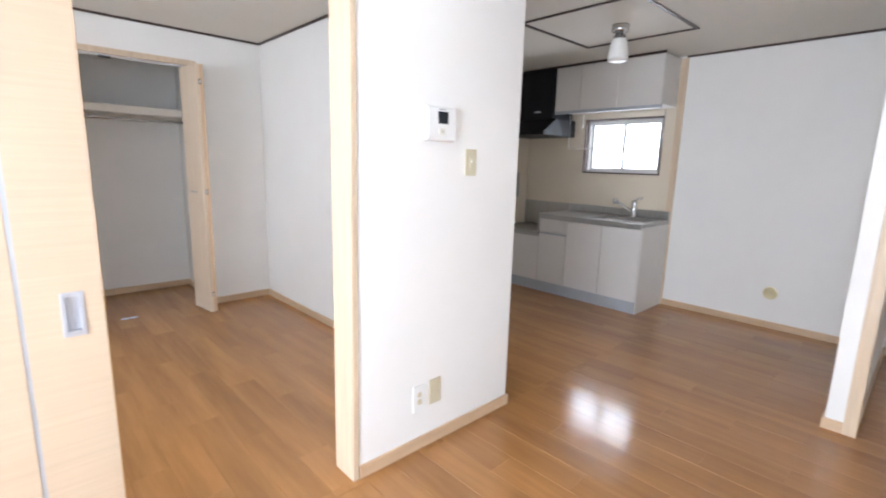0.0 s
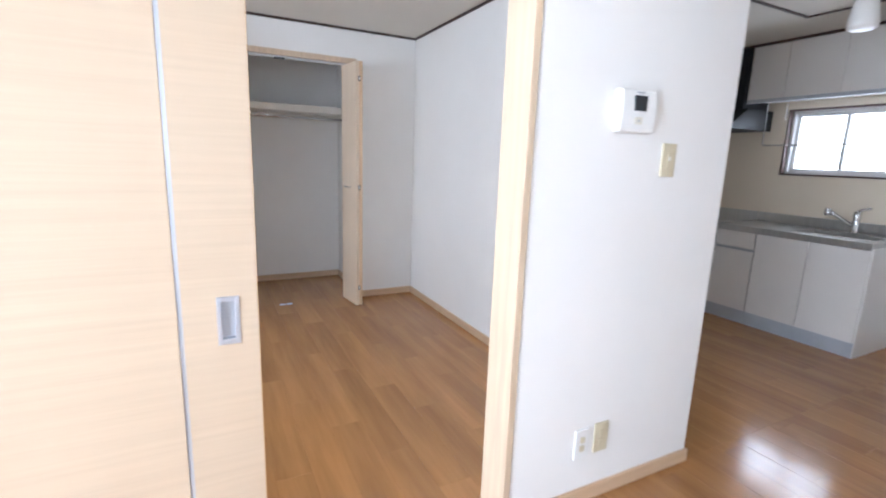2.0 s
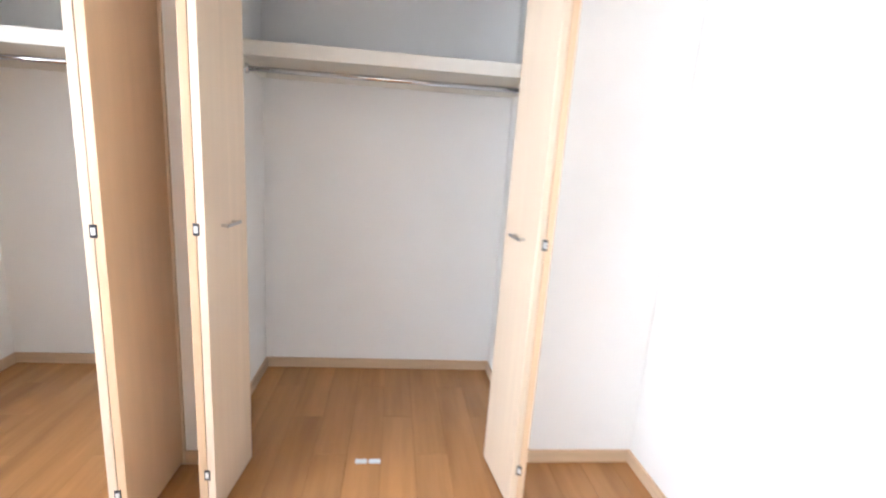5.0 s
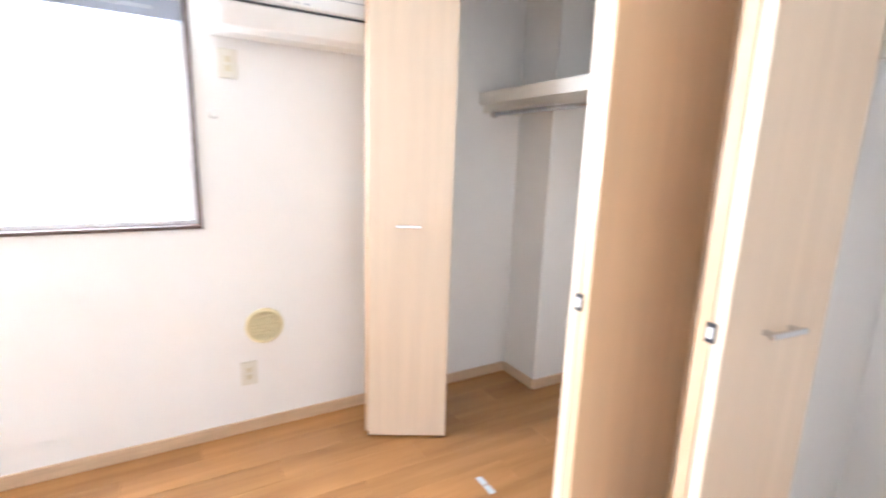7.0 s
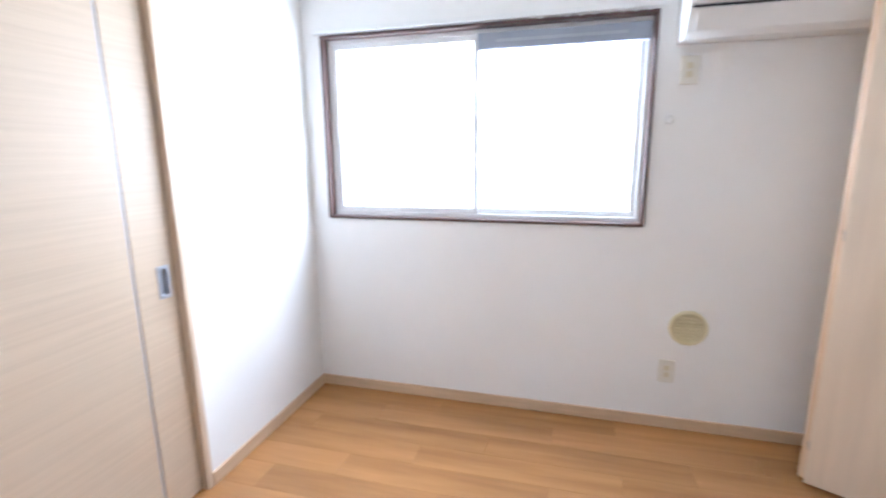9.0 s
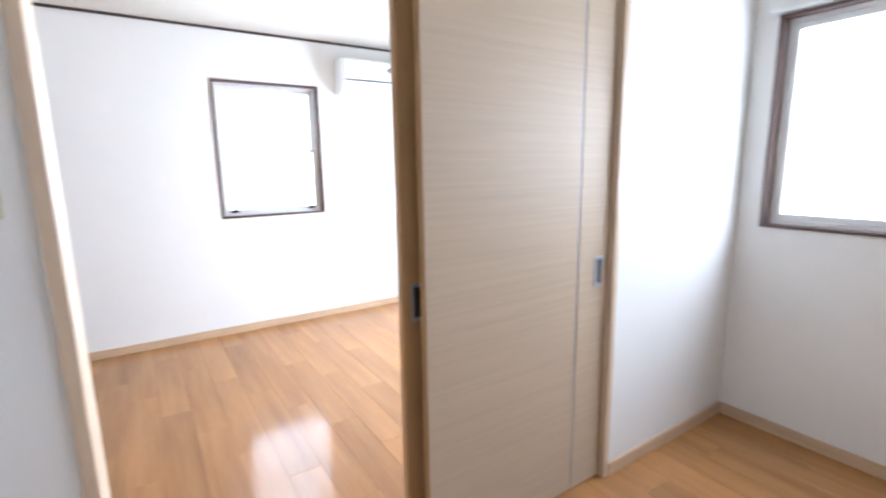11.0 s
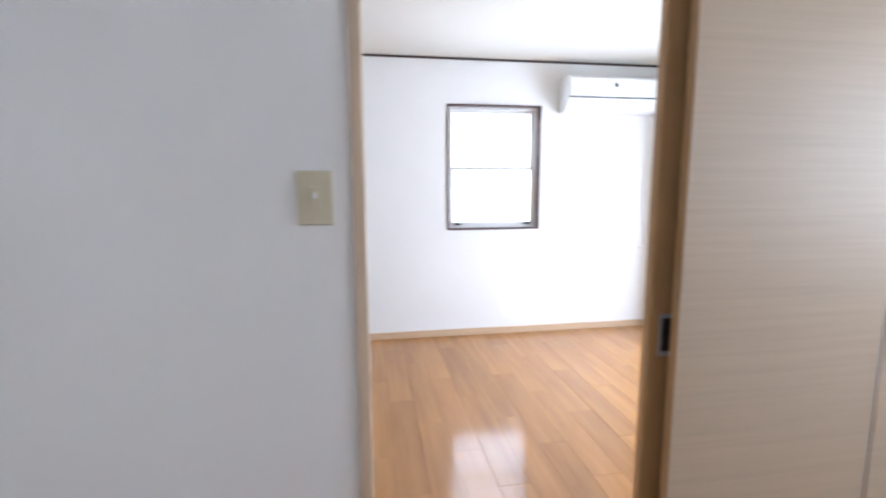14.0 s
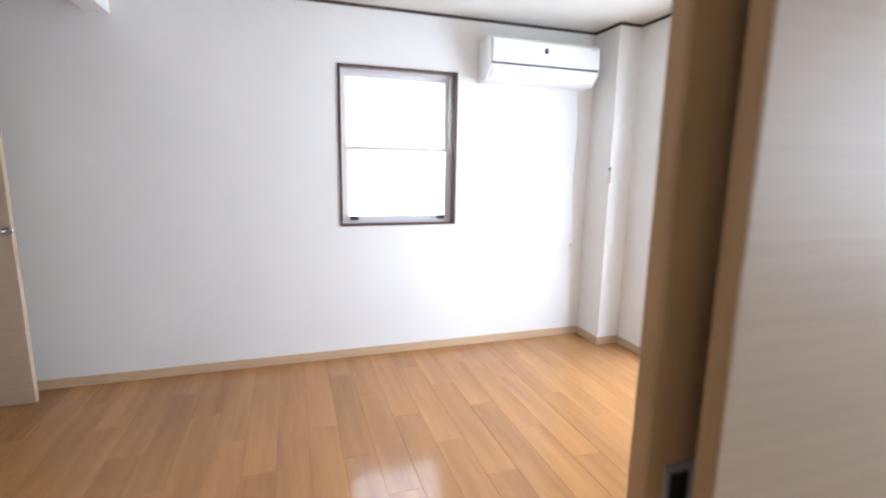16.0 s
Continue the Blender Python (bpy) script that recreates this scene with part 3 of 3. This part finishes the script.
air_conditioner(pose(-2.70, YL, 1.965) @ Matrix.Rotation(0, 4, "Z") @ pose(-0.86, 0, 0), 0.86, 0.285, 0.22, "white wall-mounted air conditioner beside living room window", True)
air_conditioner(pose(XW, 1.968, 1.835) @ pose(0, 0, 0, 0, 0, -90) @ pose(-0.80, 0, 0), 0.80, 0.27, 0.21, "white wall-mounted air conditioner above bedroom socket", False)
cord = thing("power_cord", (-3.550, YL, 0.75), "thin white cord hanging from air conditioner", "cord")
part("cord", tube([(-3.530, YL + 0.012, 1.955), (-3.560, YL + 0.008, 1.7), (-3.545, YL + 0.008, 1.4), (-3.550, YL + 0.008, 1.1), (-3.580, YL + 0.008, 0.85), (-3.570, YL + 0.008, 0.77)], 0.004, 8), WHITE, cord)
part("plug", box((-3.590, YL, 0.745), (-3.545, YL + 0.02, 0.775), 0.003), WHITE, cord)

# hall door leaf, open against the south wall
hd = thing("hinged_door", (0.3, -2.575, 0), "pale wooden hall door standing open along the wall", "door")
part("leaf", box((0.03, -2.595, 0.012), (0.715, -2.560, 2.02), 0.002), DOOR, hd)
part("rosette", lathe([(0.025, 0), (0.025, 0.006), (0.02, 0.01)], (0.045, -2.560, 1.0), (0, 1, 0), 24), CHROME, hd)
part("handle", tube([(0.045, -2.551, 1.0), (0.045, -2.515, 1.0), (0.06, -2.508, 1.0), (0.16, -2.508, 1.0)], 0.008, 10), CHROME, hd)
structure("door_casing_hall", box((1.101, -1.423, 0), (1.1148, -1.366, 2.05), 0.002), CASING, "light tan wooden door casing", "trim")

# ---------- kitchen ----------
CX, CY0, CY1, CY2 = 2.19, 0.275, 1.38, YN
structure("wall_panel_east", boxes([((XK - 0.006, 0.31, 0.66), (XK, KWIN[0] - 0.001, 2.38)), ((XK - 0.006, KWIN[1] + 0.001, 0.66), (XK, YN, 2.38)),
          ((XK - 0.006, KWIN[0] - 0.001, 0.66), (XK, KWIN[1] + 0.001, KWIN[2] - 0.001)), ((XK - 0.006, KWIN[0] - 0.001, KWIN[3] + 0.001), (XK, KWIN[1] + 0.001, 2.38))]),
          PANEL, "glossy cream kitchen wall panel", "wall panel")
structure("wall_panel_north", box((1.9, YN - 0.006, 0.66), (XK - 0.006, YN, 2.38)), PANEL, "glossy cream kitchen wall panel", "wall panel")
structure("trim_panel_edge", box((XK - 0.014, 0.25, 0.0), (XK, 0.31, 2.38), 0.003), CASING, "pale upright edge trim of the kitchen panel", "trim")


def base_unit(y0, y1, z1, splits, label, side_panel=False):
    u = thing("base_cabinet", ((CX + XK) / 2, (y0 + y1) / 2, 0), label, "kitchen cabinet", "base cabinets")
    part("body", box((CX + 0.02, y0, 0.115), (XK - 0.02, y1, z1 - 0.03), 0.001), CABINET, u)
    part("plinth", box((CX + 0.022, y0, 0.0), (XK - 0.05, y1, 0.1148)), PLINTH, u, "grey plinth")
    for za, zb, kind in splits:
        front = part("drawer_front" if kind == "drawer" else "door", box((CX, y0 + 0.0025, za), (CX + 0.0195, y1 - 0.0025, zb), 0.0015), CABINET, u)
        part("grip_strip", box((CX + 0.004, y0 + 0.0015, zb + 0.0004), (CX + 0.019, y1 - 0.0015, zb + 0.016)), PLINTH if kind == "drawer" else STEEL, front)
    return u


end_unit = base_unit(CY0, 0.655, 0.85, [(0.118, 0.80, "door")], "pale laminate kitchen base cabinet on grey plinth")
part("side_panel", box((CX + 0.0205, CY0 - 0.0085, 0.0), (XK - 0.015, CY0 - 0.0005, 0.8195), 0.001), CABINET, end_unit)
base_unit(0.655, 1.045, 0.85, [(0.118, 0.80, "door")], "pale laminate kitchen base cabinet on grey plinth")
base_unit(1.045, CY1, 0.85, [(0.118, 0.64, "drawer"), (0.672, 0.80, "door")], "pale laminate base cabinet with top drawer")
base_unit(CY1, CY2, 0.65, [(0.118, 0.60, "door")], "low pale laminate cabinet under the stove shelf")

ct = thing("worktop", (2.5, 0.8, 0.82), "stainless steel sink worktop with splashback", "worktop")
part("top", boxes([((CX - 0.02, CY0 - 0.01, 0.82), (2.30, CY1, 0.855)), ((2.70, CY0 - 0.01, 0.82), (XK - 0.0065, CY1, 0.855)),
                   ((2.30, CY0 - 0.01, 0.82), (2.70, 0.34, 0.855)), ((2.30, 0.86, 0.82), (2.70, CY1, 0.855))]), STEEL, ct)
part("front_lip", box((CX - 0.024, CY0 - 0.012, 0.815), (CX - 0.0202, CY1, 0.856), 0.001), STEEL, ct)
part("splashback", box((XK - 0.026, CY0 - 0.01, 0.8552), (XK - 0.0065, CY1, 0.940), 0.002), STEEL, ct)
part("end_splash", box((CX - 0.005, CY1 + 0.0002, 0.655), (XK - 0.0065, CY1 + 0.012, 0.86), 0.002), STEEL, ct)
part("basin", boxes([((2.30, 0.34, 0.69), (2.70, 0.86, 0.695)), ((2.296, 0.336, 0.69), (2.2998, 0.864, 0.8198)), ((2.7002, 0.336, 0.69), (2.704, 0.864, 0.8198)),
                     ((2.30, 0.336, 0.695), (2.70, 0.3398, 0.8198)), ((2.30, 0.8602, 0.695), (2.70, 0.864, 0.8198))]), STEEL, ct)
part("drain", lathe([(0.06, 0), (0.06, 0.004), (0.045, 0.006)], (2.5, 0.6, 0.6952)), DARK_METAL, ct)
st = thing("stove_shelf", (2.5, 1.7, 0.62), "low stainless steel stove shelf", "stove shelf")
part("top", box((CX - 0.01, CY1 + 0.0125, 0.62), (XK - 0.0065, CY2 - 0.007, 0.652), 0.003), STEEL, st)
part("splashback", box((XK - 0.022, CY1 + 0.0125, 0.6525), (XK - 0.0065, CY2 - 0.007, 0.940), 0.002), STEEL, st)
fp = thing("heat_shield", (2.45, YN, 0.95), "grey steel heat shield on the wall", "heat shield")
part("sheet", box((2.30, YN - 0.012, 0.98), (2.63, YN - 0.0065, 1.27), 0.002), STEEL, fp)

fx, fy = 2.72, 0.60
fa = thing("faucet", (fx, fy, 0.856), "chrome single-lever kitchen faucet with swung spout", "faucet")
part("base", lathe([(0.030, 0), (0.030, 0.010), (0.024, 0.018), (0.023, 0.11), (0.026, 0.14), (0.024, 0.165), (0.014, 0.175)], (fx, fy, 0.856)), CHROME, fa)
part("spout", tube([(fx - 0.005, fy + 0.01, 0.905), (fx - 0.03, fy + 0.045, 0.935), (fx - 0.075, fy + 0.115, 0.992), (fx - 0.095, fy + 0.148, 1.015)], 0.013, 12), CHROME, fa)
part("nozzle", lathe([(0.019, 0), (0.023, 0.008), (0.023, 0.045), (0.017, 0.055)], (fx - 0.10, fy + 0.158, 0.985)), CHROME, fa)
part("lever", tube([(fx, fy, 1.025), (fx - 0.004, fy - 0.02, 1.042), (fx - 0.012, fy - 0.085, 1.062)], 0.009, 10), CHROME, fa)

UX = 2.44
for y0, y1 in ((0.32, 0.75), (0.75, 1.15), (1.15, 1.45)):
    u = thing("wall_cabinet", ((UX + XK) / 2, (y0 + y1) / 2, 1.905), "pale laminate kitchen wall cabinet under the ceiling", "kitchen cabinet", "wall cabinets")
    part("body", box((UX + 0.0195, y0, 1.935), (XK - 0.0065, y1, 2.378), 0.001), CABINET, u)
    part("door", box((UX, y0 + 0.0025, 1.935), (UX + 0.019, y1 - 0.0025, 2.374), 0.0015), CABINET, u)
    part("bottom_rail", box((UX + 0.003, y0, 1.905), (UX + 0.03, y1, 1.9346)), PLINTH, u, "grey bottom rail")
structure("trim_cabinet_top", box((UX, 0.32, 2.379), (UX + 0.012, YN, 2.3995)), BROWN, "thin dark brown ceiling edge trim", "trim")

hood = thing("range_hood", (2.5, 1.72, 1.68), "black enamel range hood over the stove", "range hood")
part("chimney", box((2.40, 1.4505, 1.80), (XK - 0.0065, YN - 0.0065, 2.375), 0.004), BLACK, hood)
part("canopy", extrude_profile([(2.18, 1.68), (2.18, 1.715), (2.36, 1.83), (2.40, 1.86), (XK - 0.007, 1.86), (XK - 0.007, 1.68)], 1, 1.40, YN - 0.007, 0.004), BLACK, hood)
part("label_bar", box((2.396, 1.60, 1.93), (2.3995, 1.68, 1.945)), GREY, hood)

rack = thing("dish_rail", (2.62, 0.9, 1.6), "thin chrome hanging rail below wall cabinets", "dish rail")
part("rail", tube([(2.62, 1.36, 1.905), (2.62, 1.36, 1.56), (2.62, 1.345, 1.55), (2.62, 0.36, 1.55), (2.62, 0.345, 1.56), (2.62, 0.345, 1.905)], 0.005, 8), CHROME, rack)
part("bar", tube([(2.74, 1.36, 1.55), (2.62, 1.355, 1.55)], 0.004, 8), CHROME, rack)
part("hook", tube([(2.62, 1.2, 1.905), (2.62, 1.2, 1.78), (2.62, 1.205, 1.76)], 0.004, 8), CHROME, rack)

lx, ly = 1.49, 0.28
lamp = thing("ceiling_lamp", (lx, ly, H), "unlit ceiling lamp with white glass shade", "ceiling lamp")
part("canopy", lathe([(0.062, 0), (0.062, 0.045), (0.055, 0.052), (0.03, 0.053), (0.028, 0.075)], (lx, ly, H), (0, 0, -1)), CHROME, lamp, "chrome ceiling mount")
part("collar", lathe([(0.045, 0.075), (0.045, 0.098), (0.05, 0.1)], (lx, ly, H), (0, 0, -1)), CHROME, lamp)
part("shade", lathe([(0.05, 0.1), (0.058, 0.115), (0.072, 0.20), (0.075, 0.235), (0.070, 0.252), (0.055, 0.260), (0.02, 0.262)], (lx, ly, H), (0, 0, -1)), SHADE, lamp, "frosted white glass shade")


# ---------- floor planks ----------
PLANKS = {}
LOOSE = random.Random(7)


def plank(w, l):
    key = (round(w, 4), round(l, 4))
    if key not in PLANKS:
        bm = bmesh.new()
        c = 0.0009
        lo = [bm.verts.new((x, y, -0.011)) for x, y in ((0, 0), (w, 0), (w, l), (0, l))]
        md = [bm.verts.new((x, y, -c)) for x, y in ((0, 0), (w, 0), (w, l), (0, l))]
        up = [bm.verts.new((x, y, 0)) for x, y in ((c, c), (w - c, c), (w - c, l - c), (c, l - c))]
        bm.faces.new(up)
        for a, b in ((lo, md), (md, up)):
            for i in range(4):
                bm.faces.new((a[i], a[(i + 1) % 4], b[(i + 1) % 4], b[i]))
        me = bpy.data.meshes.new("plank")
        bm.to_mesh(me)
        bm.free()
        me.materials.append(FLOOR)
        PLANKS[key] = me
    return PLANKS[key]


def lay(x0, x1, y0, y1, width=0.151, length=0.909, gap=0.0003):
    """Planks along y in staggered rows."""
    rows = int(math.ceil((x1 - x0) / width))
    for i in range(rows):
        xa, xb = x0 + i * width, min(x1, x0 + (i + 1) * width)
        if xb - xa < 0.01:
            continue
        y = y0 - (i % 3) * length / 3
        while y < y1:
            a, b = max(y, y0), min(y + length, y1)
            if b - a > 0.003:
                ob = new("plank", plank(xb - xa - gap, b - a - gap))
                ob.parent = floor
                ob.location = (xa, a, 0)
                ob.rotation_euler = (LOOSE.uniform(-0.0006, 0.0006), LOOSE.uniform(-0.0018, 0.0018), 0)
            y += length


lay(XL, XK, YL, 0.0)
lay(-0.015, XK, 0.0, YN)
lay(XW, XR, 0.0, YK)
